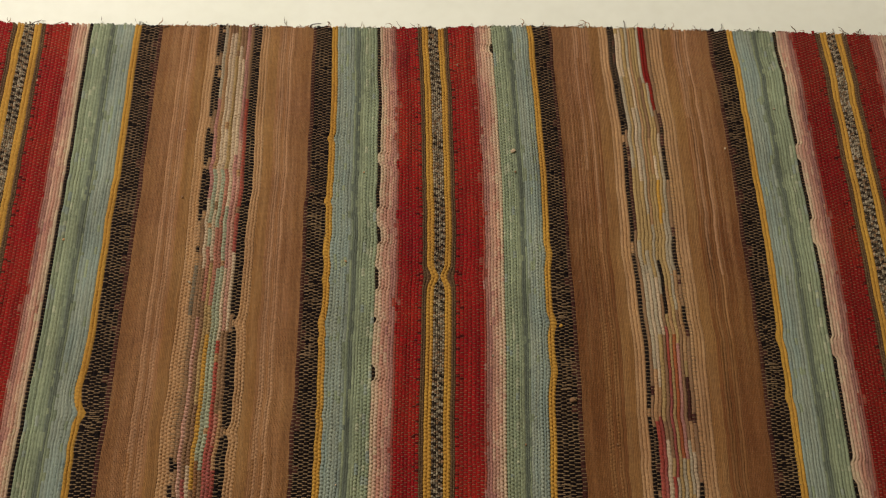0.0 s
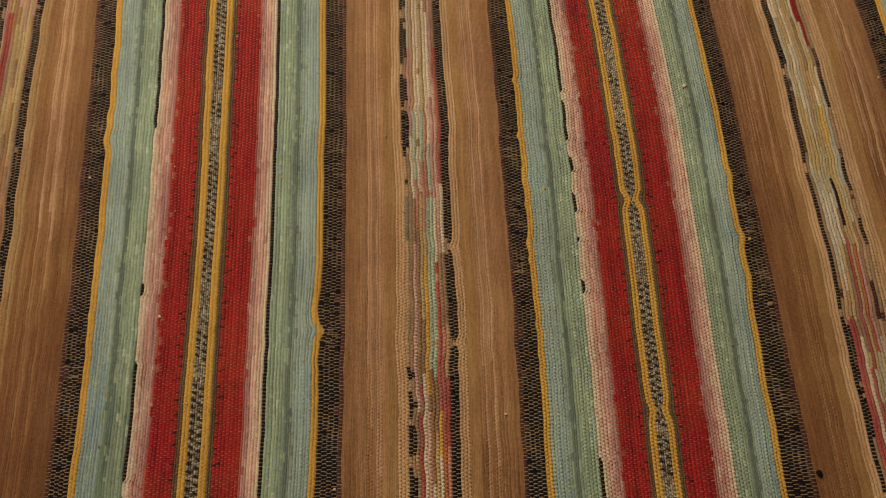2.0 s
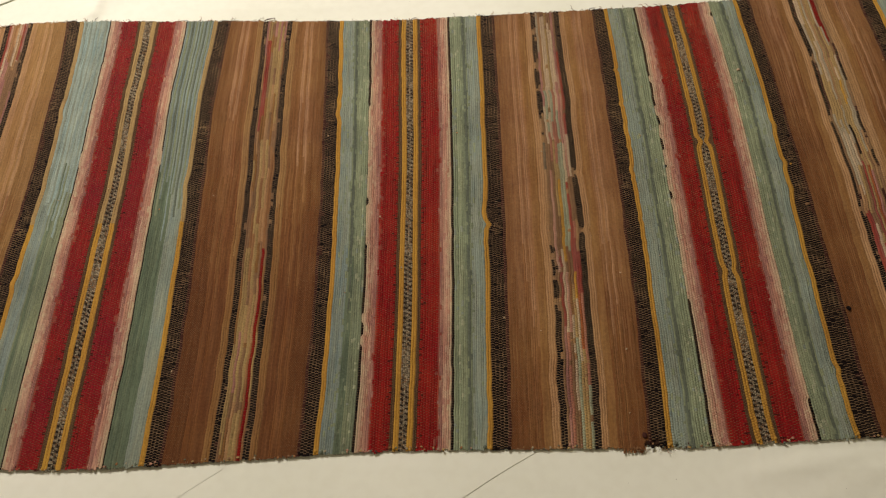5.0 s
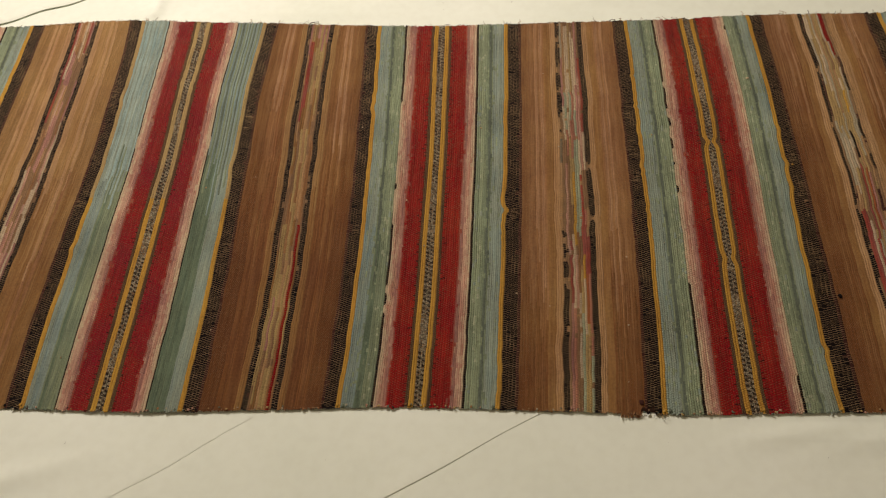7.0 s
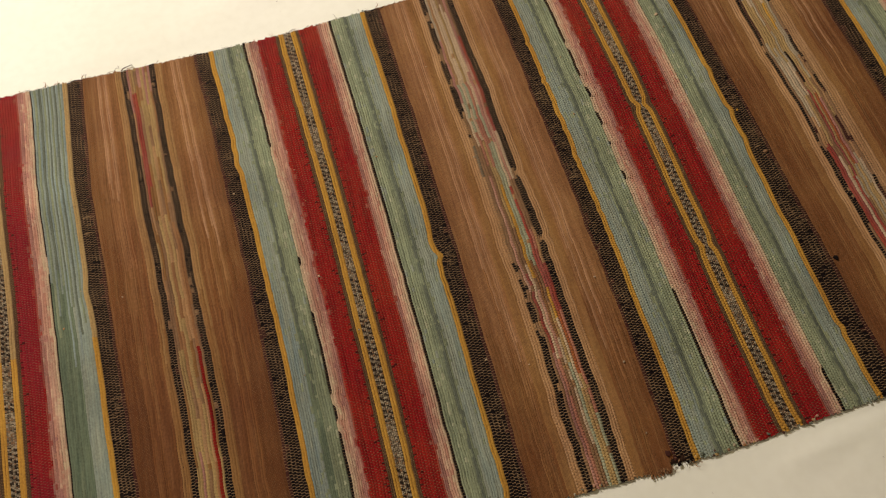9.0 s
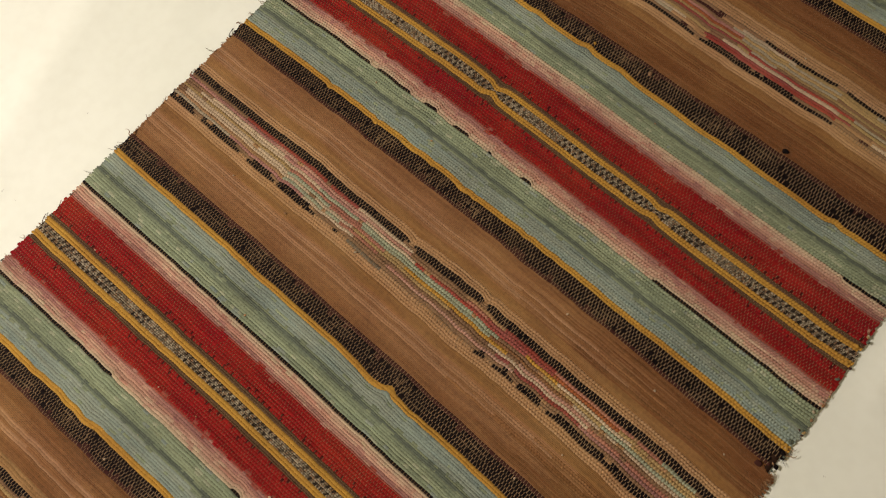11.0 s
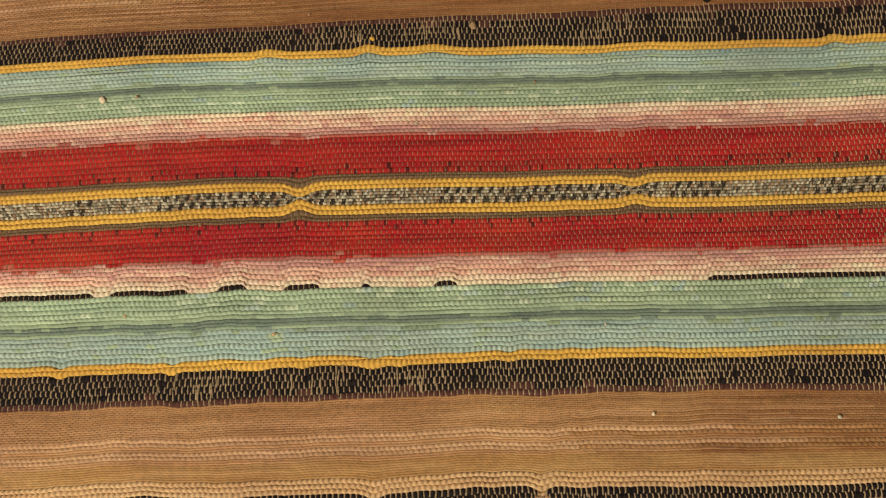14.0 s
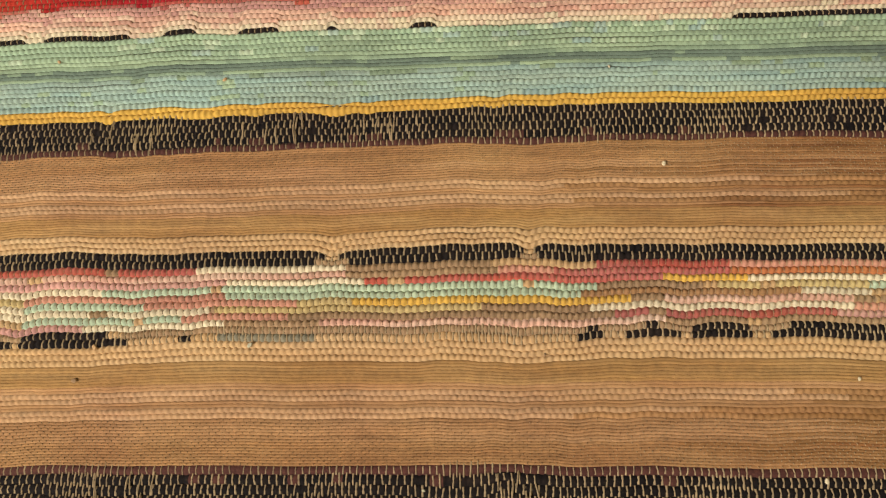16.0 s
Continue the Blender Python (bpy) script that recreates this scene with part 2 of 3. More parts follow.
mod = sheet.modifiers.new("thickness", "SOLIDIFY")
mod.thickness, mod.offset = 0.0008, -1
tagged(sheet, "creased white cotton sheet spread over the floor", "sheet")


# the hem of a second width of cotton lies loose beyond the far edge of the rug
def loose_hem():
    n = 60
    s = np.linspace(0, 1, n)
    x = -1.64 + 0.36 * s
    y = 0.930 + 0.46 * (x + 1.62) + 0.004 * np.sin(s * 17 + 1.5)
    z0 = sheet_height(x, y)
    lift = 0.001 + 0.0022 * (1 - s) ** 1.5 * (0.7 + 0.3 * np.sin(s * 17))
    rows = []
    for off, up in ((0.0, 0.0), (0.006, 0.5), (0.004, 1.0), (-0.010, 0.95), (-0.05, 0.3), (-0.09, 0.0)):
        rows.append(np.stack([x + off * 0.45, y - off, z0 + 0.0015 + lift * up], -1))
    v = np.concatenate(rows)
    ids = np.arange(len(v)).reshape(len(rows), n)
    f = np.stack([ids[:-1, :-1], ids[:-1, 1:], ids[1:, 1:], ids[1:, :-1]], -1).reshape(-1, 4)
    return mesh_object("sheet_hem", v, f, [SHEET], parent=sheet, label="loose turned-up hem")


loose_hem()


def tuck(a, b, height, width):
    """A pressed tuck in the cotton: a slow rise on the far side, and a small overhanging lip."""
    n = 90
    s = np.linspace(0, 1, n)
    length = math.hypot(b[0] - a[0], b[1] - a[1])
    ux, uy = (b[0] - a[0]) / length, (b[1] - a[1]) / length
    off = 0.004 * np.sin(s * 5.1 + a[0] * 9) + 0.0012 * np.sin(s * 23)
    x, y = a[0] + (b[0] - a[0]) * s - uy * off, a[1] + (b[1] - a[1]) * s + ux * off
    ends = np.clip(s / 0.15, 0, 1) * np.clip((1 - s) / 0.25, 0, 1) * (0.75 + 0.25 * np.sin(s * 19 + 1))
    rows = []
    for side, up in ((0.0012, -0.4), (-0.0006, 0.35), (-0.0010, 0.85), (0.0004, 1.0), (0.3 * width, 0.62), (0.65 * width, 0.22), (width, -0.15)):
        side = side * min(1.0, height / 0.0014) if abs(side) < 0.002 else side
        xx, yy = x + uy * -side, y + ux * side
        rows.append(np.stack([xx, yy, sheet_height(xx, yy) + 0.0003 + height * up * ends], -1))
    v = np.concatenate(rows)
    ids = np.arange(len(v)).reshape(len(rows), n)
    f = np.stack([ids[:-1, :-1], ids[:-1, 1:], ids[1:, 1:], ids[1:, :-1]], -1).reshape(-1, 4)
    mesh_object("tuck", v, f, [SHEET], parent=sheet, label="sharp pressed crease")


tuck((-1.05, -0.44), (-0.29, 0.015), 0.0007, 0.030)
tuck((-1.30, -0.375), (-0.79, -0.02), 0.00022, 0.026)
tuck((-1.20, -0.285), (-0.84, -0.06), 0.0002, 0.020)

# ---- the rug: a flat-woven wool kilim ----
rug = new("kilim_rug")
tagged(rug, "worn flat-woven wool rug striped red, teal, brown and black", "rug")

PITCH = 0.0042
YG = np.linspace(-0.06, 1.02, 1081)
KNOTS = (0.06, 0.31, 0.567, 0.885)


def bend(values):
    """A smooth line across the rug through four values."""
    return np.polyval(np.polyfit(KNOTS, values, 3), np.clip(YG, -0.02, 0.95))


def wob(seed, scale, size):
    """Slow irregular waver of a yarn."""
    r = np.random.RandomState(seed)
    out = np.zeros_like(YG)
    for f in (1.0, 2.1, 4.3):
        out += np.sin(YG * f * 2 * math.pi / scale + r.uniform(0, 6.28)) * r.uniform(0.4, 1.0) / f
    return out * size


def bell(y, width):
    return np.exp(-((YG - y) / width) ** 2)


CENTRE = {
    -4: (-2.155, -2.16, -2.17, -2.19), -3: (-1.612, -1.617, -1.628, -1.647), -2: (-1.053, -1.062, -1.072, -1.088), -1: (-0.523, -0.524, -0.529, -0.540),
    0: (0.004, 0.001, 0.001, -0.010), 1: (0.533, 0.535, 0.535, 0.529), 2: (1.07, 1.07, 1.07, 1.07)}
HALVES = {
    -4: (0.145,) * 4, -3: (0.145, 0.145, 0.146, 0.148), -2: (0.143, 0.143, 0.139, 0.147), -1: (0.1315, 0.132, 0.137, 0.143),
    0: (0.139, 0.134, 0.1365, 0.1335), 1: (0.139, 0.139, 0.139, 0.142), 2: (0.14,) * 4}

# small bulges of single guide lines: band, side, place across the rug, width, shift
RIGHT_HALVES = {0: (0.132, 0.1315, 0.133, 0.1335), -1: (0.134, 0.136, 0.140, 0.1455)}
OUTER = {(0, 1): (1.25, 1.245, 1.19, 1.185), (-1, 1): (1.21, 1.21, 1.20, 1.19)}
KINKS = [
    (-1, 1, 0.398, 0.007, 0.0055), (-1, 1, 0.425, 0.02, -0.003), (0, -1, 0.506, 0.012, -0.0042), (0, -1, 0.485, 0.006, -0.002), (0, -1, 0.60, 0.016, -0.003),
    (0, -1, 0.66, 0.005, -0.003), (0, -1, 0.747, 0.005, -0.003), (0, -1, 0.40, 0.006, -0.0015), (0, -1, 0.56, 0.006, -0.002), (0, 1, 0.597, 0.012, 0.003), (0, 1, 0.512, 0.010, 0.004),
    (0, 1, 0.455, 0.016, 0.003), (0, 1, 0.12, 0.008, 0.003), (1, -1, 0.50, 0.010, -0.003), (1, -1, 0.43, 0.010, -0.003),
    (-2, -1, 0.69, 0.016, -0.004), (-1, -1, 0.66, 0.008, -0.002), (-2, 1, 0.50, 0.02, -0.003), (-2, -1, 0.30, 0.012, -0.004)]

guide = {}
for k in CENTRE:
    c, h = bend(CENTRE[k]), bend(HALVES[k])
    guide[k, "c"] = c + wob(100 + k, 0.35, 0.0006)
    for side in (-1, 1):
        if side > 0 and k in RIGHT_HALVES:
            h = bend(RIGHT_HALVES[k])
        inner = c + side * h + wob(200 + 7 * k + side, 0.22, 0.0007)
        guide[k, "plain", side] = inner.copy()
        for band, s, y, w, d in KINKS:
            if (band, s) == (k, side):
                inner = inner + d * bell(y, w)
        guide[k, "in", side] = inner
        guide[k, "out", side] = c + side * h * bend(OUTER.get((k, side), (1.19,) * 4)) + wob(300 + 7 * k + side, 0.25, 0.0008)
for k in range(-4, 2):
    mid = (guide[k, "out", 1] + guide[k + 1, "out", -1]) / 2
    mid = mid + (0.003 if k == -1 else 0.0)
    guide[k, "mix", 0] = mid - 0.030 + wob(400 + k, 0.3, 0.0018)
    guide[k, "mix", 1] = mid + 0.029 + wob(500 + k, 0.3, 0.0014)

X_LEFT, X_RIGHT = -1.84, 0.80


def top_edge(x):
    return 0.0015 * np.clip((x + 0.35) / 0.35, 0, 1) + 0.009 * np.clip((x - 0.35) / 0.25, 0, 1) - 0.004 * np.exp(-((x + 0.75) / 0.12) ** 2) + 0.006 * np.exp(-((x + 1.20) / 0.10) ** 2) - 0.013 * np.clip((-x - 1.33) / 0.2, 0, 1) + 0.912 + 0.003 * np.clip(x * 8, 0, 1) + 0.013 * np.sin((x - 0.02) * 3.6 + 0.9) * np.clip(x + 0.6, 0, 1) + 0.026 * np.clip(-x - 0.55, 0, 0.75) / 0.75 - 0.006 * np.exp(-((x + 0.58) / 0.14) ** 2)


def low_edge(x):
    return 0.006 + 0.012 * np.clip(x, -0.1, 0.4) / 0.25 - 0.024 * np.clip(-x - 0.55, 0, 0.45) / 0.45


def lumps(x, y):
    """The rug lies almost flat, with slight waves and one low swell."""
    side = np.where(y > 0.68, 0.13, 0.075)
    swell = 0.0065 * np.exp(-((y - 0.68) / side) ** 2) * np.exp(-((x + 1.12) / 0.24) ** 4)
    return swell + 0.0005 * np.sin(5.0 * x + 2.0 * y) * np.sin(4.1 * y - 0.7 * x + 0.5) + 0.0003 * np.sin(17.0 * x + 6.0 * y) + 0.0002 * np.sin(29.0 * y - 8.0 * x)


def ripple(x, y):
    """Small sideways waver that neighbouring yarns share."""
    calm = 0.5 + 0.5 * np.sin(9.0 * y + 7.0 * x) * np.sin(13.0 * y - 5.0 * x + 2.0)
    return calm * (0.0008 * np.sin(70.0 * y + 23.0 * x + 1.0) * np.sin(31.0 * x + 0.7) + 0.0005 * np.sin(151.0 * y - 41.0 * x + 3.0 * np.sin(17.0 * y)) * np.sin(57.0 * x + 2.0)
                   + 0.0003 * np.sin(291.0 * y + 90.0 * x + 2.0 * np.sin(31.0 * y)) * np.sin(19.0 * y + 44.0 * x))


rng = np.random.RandomState(5)


class Row:
    """One yarn: its dye (one, or stretches of it), its share of the stripe's width, and how clearly the cross threads show."""

    def __init__(self, dye, share=1.0, bead=1.0, dash=0.0, gaps=None, stretches=None, speckle=None, bleed=None, ticks=None, spots=0):
        self.dye, self.share, self.bead, self.dash = dye, share, bead, dash
        self.stretches, self.speckle, self.bleed, self.ticks, self.spots = stretches, speckle, bleed, ticks, spots
        self.share = share * np.ones_like(YG)
        if gaps is not None:
            on = np.zeros_like(YG)
            for a, b in gaps:
                on = np.maximum(on, np.clip((YG - a) / 0.005, 0, 1) * np.clip((b - YG) / 0.005, 0, 1))
            self.share = self.share * np.sqrt(np.clip(on, 0.0004, 1))


row_count = [0]


def weave(name, g0, g1, rows, label="", kink0=0.0, kink1=0.0):
    """Weaves one stripe between two guide lines: each yarn a row of beads where it rises over the cross threads."""
    total = sum(r.share for r in rows)
    done = np.zeros_like(YG)
    lo = g0 + kink0
    V, F, M, base = [], [], [], 0
    used = []

    def slot(d):
        if d not in used:
            used.append(d)
        return used.index(d)

    for r in rows:
        done = done + r.share / total
        hi = g0 + (g1 - g0) * done + kink1 * done ** 5 + kink0 * np.clip(1 - done, 0, 1) ** 5
        left, right = lo + ripple(lo, YG), hi + ripple(hi, YG)
        mid, hw = (left + right) / 2, (right - left) / 2
        xm = float(np.mean(mid))
        row_count[0] += 1
        lo = hi
        if xm < X_LEFT or xm > X_RIGHT:
            continue
        phase = 0.5 * (row_count[0] % 2)
        near, far = -0.36 < xm < 0.20, xm < -1.0 or xm > 0.35
        n = (6 if r.bead > 0.45 else 4) if near else (3 if r.bead > 0.45 and not far else 2)
        y0 = low_edge(xm) + rng.normal(0, 0.0009)
        if -0.200 < xm < -0.148:
            y0 += rng.uniform(0.007, 0.013) if xm > -0.169 else -rng.uniform(0.001, 0.008)
        y1 = top_edge(xm) + rng.normal(0, 0.0010)
        j0, j1 = math.floor((y0 / PITCH + phase) * n), math.ceil((y1 / PITCH + phase) * n)
        j = np.arange(j0, j1 + 1)
        u = j / n - phase
        y = u * PITCH + 0.0007 * np.sin(u * 0.37 + xm * 9) + 0.0005 * np.sin(u * 0.11 + xm * 23)
        y = np.clip(y, y0, y1)
        b = 0.5 + 0.5 * np.cos(2 * math.pi * (u + phase))
        m_, h_ = np.interp(y, YG, mid), np.interp(y, YG, hw)
        size = rng.uniform(0.85, 1.1, len(j)) if near else 1.0
        full = np.clip(h_ / 0.0013, 0, 1)
        rise = (0.0010 * r.bead + 0.0003) * size * b ** 0.8 + 0.0007 * r.bead
        zz = lumps(m_, y)
        crest = zz - 0.0012 + rise * full
        foot = zz - 0.0012 - (0.0003 + 0.0005 * r.bead) * full
        seam = rng.uniform(0.0, 0.22) * (0.5 + 0.5 * np.sin(y * rng.uniform(18, 55) + rng.uniform(0, 6.3)))
        wide = h_ * (1.15 - 0.07 * r.bead + 0.38 * r.bead * (b - 0.5)) * (1 - seam)
        jit = rng.normal(0, 0.00010, len(j))
        v = np.stack([np.stack([m_ - wide, y, foot], -1), np.stack([m_ + jit, y, crest], -1), np.stack([m_ + wide, y, foot], -1)], 1).reshape(-1, 3)
        q = np.arange(len(j) - 1)[:, None] * 3 + base
        f = np.concatenate([q + np.array([0, 1, 4, 3]), q + np.array([1, 2, 5, 4])], 1).reshape(-1, 4)
        ym = (y[:-1] + y[1:]) / 2
        if r.speckle:
            part_no = np.floor((u[:-1] + 0.5 / n + phase) * 3).astype(int)
            pick = np.array([slot(d) for d in r.speckle])
            choice = np.random.RandomState(row_count[0]).choice(len(pick), 4000)
            mi = pick[choice[part_no + 200]]
            if r.ticks:  # dark twist of the yarn, coming round at an even step but for worn stretches
                turn_at = np.mod(ym / (PITCH * 2.1) + r.ticks[1] + 0.06 * np.sin(ym * 40), 1.0)
                mi[(turn_at < r.ticks[0]) & (np.sin(ym * 23 + xm * 9) + 0.6 * np.sin(ym * 61 + xm * 30) > -0.45)] = slot("soot")
        else:
            mi = np.full(len(ym), slot(r.dye))
            for a, c, d in r.stretches or ():
                mi[(ym >= a) & (ym < c)] = slot(d)
        if r.bleed:
            rb = np.random.RandomState(row_count[0] + 999)
            yy = -0.05
            while yy < 1.0:
                step = rb.uniform(0.003, 0.013)
                if rb.uniform() < 0.4 * r.bleed[0]:
                    mi[(ym >= yy) & (ym < yy + step)] = slot(r.bleed[1 + rb.randint(len(r.bleed) - 1)])
                yy += step
        if r.spots:  # single dark stitches
            rs = np.random.RandomState(row_count[0] + 555)
            at = -0.05
            while at < 1.0:
                at += rs.uniform(0.008, 0.021) * r.spots
                mi[(ym >= at) & (ym < at + rs.uniform(0.0016, 0.0032))] = slot("oxblood")
        V.append(v)
        F.append(f)
        M.append(np.repeat(mi, 2))
        base += len(v)
        if r.dash > 0:
            # cross threads that show between the beads
            k = np.arange(math.ceil(y0 / PITCH + phase), math.floor(y1 / PITCH + phase))
            uc = k + 0.5 - phase
            keep = rng.uniform(size=len(k)) < 0.97
            uc = uc[keep]
            yc = uc * PITCH + 0.0007 * np.sin(uc * 0.37 + xm * 9) + 0.0005 * np.sin(uc * 0.11 + xm * 23)
            mc, hc = np.interp(yc, YG, mid), np.interp(yc, YG, hw)
            ok = hc > 0.0006
            yc, mc, hc = yc[ok], mc[ok], hc[ok]
            zc = lumps(mc, yc) - 0.0001
            worn = np.clip(np.sin(yc * 31 + xm * 170) + np.sin(yc * 83 + xm * 90) - 0.7, 0, 1) * (r.dash > 0.7)
            hx = hc * rng.uniform(0.75, 1.15, len(yc)) * (0.6 + 0.4 * r.dash) * (1 + 0.7 * worn)
            hy = 0.00052 * r.dash * rng.uniform(0.8, 1.2, len(yc))
            sk = rng.normal(0, 0.0002, len(yc))
            pts = []
            for ex, ez in ((-1.0, -0.0009), (0.0, 0.0), (1.0, -0.0009)):
                for ey, up in ((-1.0, -0.0005), (0.0, 0.0003), (1.0, -0.0005)):
                    pts.append(np.stack([mc + ex * hx, yc + ey * hy + ex * sk, zc + ez + up], -1))
            v = np.stack(pts, 1).reshape(-1, 3)
            q = np.arange(len(yc))[:, None] * 9 + base
            f = np.concatenate([q + np.array(o) for o in ([0, 3, 4, 1], [1, 4, 5, 2], [3, 6, 7, 4], [4, 7, 8, 5])], 1).reshape(-1, 4)
            V.append(v)
            F.append(f)
            M.append(np.full(len(f), slot("ecru")))
            base += len(v)
    if V:
        return mesh_object(name, np.concatenate(V), np.concatenate(F), [DYE[d] for d in used], np.concatenate(M), rug, label)


LINES = {  # where the thin black line beside the cream yarn shows, across the rug
    (0, -1): [(0.727, 0.93), (0.652, 0.714), (0.606, 0.629), (0.548, 0.576), (0.508, 0.515), (0.440, 0.458), (-0.05, 0.245)],
    (0, 1): [(0.880, 0.895), (-0.05, 0.075)],
    (-1, -1): [(0.675, 0.95), (0.445, 0.462), (0.23, 0.365), (0.19, 0.215), (-0.05, 0.175)],
    (-1, 1): [(-0.1, 1.0)], (1, -1): [(0.755, 1.0), (0.65, 0.735), (0.50, 0.62), (0.36, 0.48), (-0.05, 0.34)]}

THIN = {  # where the black yarns beside the mixed middle show
    (-1, 0): [(-0.05, 0.24), (0.25, 0.285), (0.292, 0.324), (0.338, 0.352), (0.59, 0.598), (0.63, 0.70), (0.704, 0.758), (0.772, 0.85), (0.862, 0.95)],
    (-1, 1): [(-0.05, 0.377), (0.384, 0.500), (0.508, 0.97)],
    (0, 1): [(0.08, 0.21), (0.225, 0.335), (0.50, 0.535), (0.575, 0.625), (0.70, 0.775)],
    (0, 0): [(-0.05, 0.10), (0.20, 0.405), (0.415, 0.60), (0.615, 0.752), (0.762, 0.95)]}

# the mixed middle: leftover yarns in short stretches
MIXED = [
    [(0.59, 0.72, "rose"), (0.495, 0.59, "cream"), (0.405, 0.495, "taupe"), (0.34, 0.405, "tan"), (0.26, 0.34, "rose"), (0.10, 0.26, "salmon"), (-0.1, 0.10, "mint"), (0.72, 0.80, "rose"), (0.80, 1.0, "taupe")],
    [(0.495, 0.74, "pink"), (0.40, 0.495, "taupe"), (0.366, 0.40, "salmon"), (0.26, 0.366, "rose"), (0.16, 0.26, "orange"), (-0.1, 0.16, "straw"), (0.74, 1.0, "mauve")],
    [(0.57, 0.72, "mauve"), (0.483, 0.57, "cream"), (0.30, 0.483, "rose"), (0.25, 0.30, "gold"), (0.14, 0.25, "cream"), (-0.1, 0.14, "straw"), (0.72, 0.86, "cream"), (0.86, 1.0, "taupe")],
    [(0.65, 0.88, "cream"), (0.34, 0.65, "mint"), (0.27, 0.34, "taupe"), (0.18, 0.27, "straw"), (-0.1, 0.18, "mint"), (0.88, 1.0, "taupe")],
    [(0.57, 0.70, "salmon"), (0.35, 0.57, "mint"), (0.22, 0.35, "brown"), (0.06, 0.22, "cream"), (-0.1, 0.06, "taupe"), (0.70, 1.0, "straw")],
    [(0.622, 0.70, "mint"), (0.525, 0.622, "salmon"), (0.49, 0.525, "straw"), (0.32, 0.49, "gold"), (0.19, 0.30, "pink"), (-0.1, 0.19, "taupe"), (0.70, 0.9, "cream")],
    [(0.577, 0.90, "cream"), (0.41, 0.577, "straw"), (0.345, 0.41, "taupe"), (0.19, 0.345, "cream"), (-0.1, 0.19, "salmon")],
    [(0.597, 0.70, "mint"), (0.53, 0.597, "salmon"), (0.33, 0.53, "taupe"), (0.20, 0.33, "rose"), (-0.1, 0.20, "mauve"), (0.70, 1.0, "tan")],
    [(0.66, 0.80, "mauve"), (0.57, 0.66, "cream"), (0.51, 0.57, "taupe"), (0.30, 0.51, "pink"), (-0.1, 0.30, "taupe"), (0.80, 1.0, "oat")],
]


LEFTOVERS = {  # the odd yarns of the mixed stripe beside it, by yarn
    (0, 0): [(0.46, 0.57, "oat"), (0.20, 0.40, "rose")], (0, 1): [(0.18, 0.405, "rose"), (0.50, 0.575, "cream")],
    (0, 2): [(0.20, 0.38, "cream"), (0.40, 0.50, "straw")], (0, 3): [(0.18, 0.34, "rose"), (0.36, 0.50, "taupe")],
    (0, 4): [(0.34, 0.51, "rose"), (0.10, 0.30, "taupe")], (0, 5): [(0.36, 0.50, "orange"), (0.56, 0.70, "straw"), (0.50, 0.56, "tan")],
    (0, 6): [(0.49, 0.62, "straw"), (0.36, 0.49, "mauve"), (0.64, 0.70, "gold")], (0, 7): [(0.84, 0.95, "madder"), (0.38, 0.53, "taupe")],
    (0, 8): [(0.80, 0.95, "madder"), (0.40, 0.45, "umber"), (0.47, 0.58, "tan")]}


def mixed_rows(k):
    if k == -1:
        return [Row("taupe", 0.9, 1.0, 0.25, stretches=st, bleed=(0.07, "taupe", "tan")) for st in MIXED[::-1]]
    r = np.random.RandomState(40 + k)
    dyes = {0: ["straw", "oat", "straw", "tan", "cream", "taupe", "straw", "oat"], -2: ["taupe", "tan", "brown", "mauve", "straw", "taupe", "brown", "khaki"],
            -3: ["tan", "mauve", "taupe", "brown", "pink", "cream"]}.get(k, ["cream", "tan", "taupe", "mint", "salmon"])
    rows = []
    for i in range(9):
        y, st = -0.05, []
        while y < 1.0:
            step = r.uniform(0.03, 0.16)
            st.append((y, y + step, dyes[r.randint(len(dyes))]))
            y += step
        st += LEFTOVERS.get((k, i), [])
        if k == -2 and i in (1, 2):
            st += [(0.58 + 0.04 * i, 0.86, "rose"), (0.20, 0.36, "straw")]
        if k == -2 and i in (3, 5):
            st += [(0.30 + 0.03 * i, 0.60, "straw"), (0.08, 0.22 + 0.01 * i, "straw")]
        if k == -2 and i == 7:
            st += [(-0.05, 0.36, "madder"), (0.64, 0.90, "straw")]
        if k == -2 and i in (4, 6):
            st += [(0.45 + 0.05 * i, 0.72 + 0.03 * i, "straw"), (0.95 - 0.02 * i, 1.0, "mauve"), (0.18, 0.24 + 0.01 * i, "tan")]
        if k == -3 and i in (0, 7):
            st += [(0.62 + 0.03 * i, 1.0, "rose")]
        rows.append(Row("taupe", r.uniform(0.7, 1.1), 1.0, 0.2, stretches=st))
    if k == 0:
        rows.insert(5, Row("straw", 0.8, 1.0, 0.5, stretches=[(0.525, 0.592, "black")]))
    return rows


def pinch(k):
    """The speckled middle narrows where two weaving sections met."""
    if k == 0:
        return 1 - 0.85 * bell(0.566, 0.010) - 0.55 * bell(0.296, 0.010)
    return 1 + 0.1 * np.sin(YG * 11 + k)


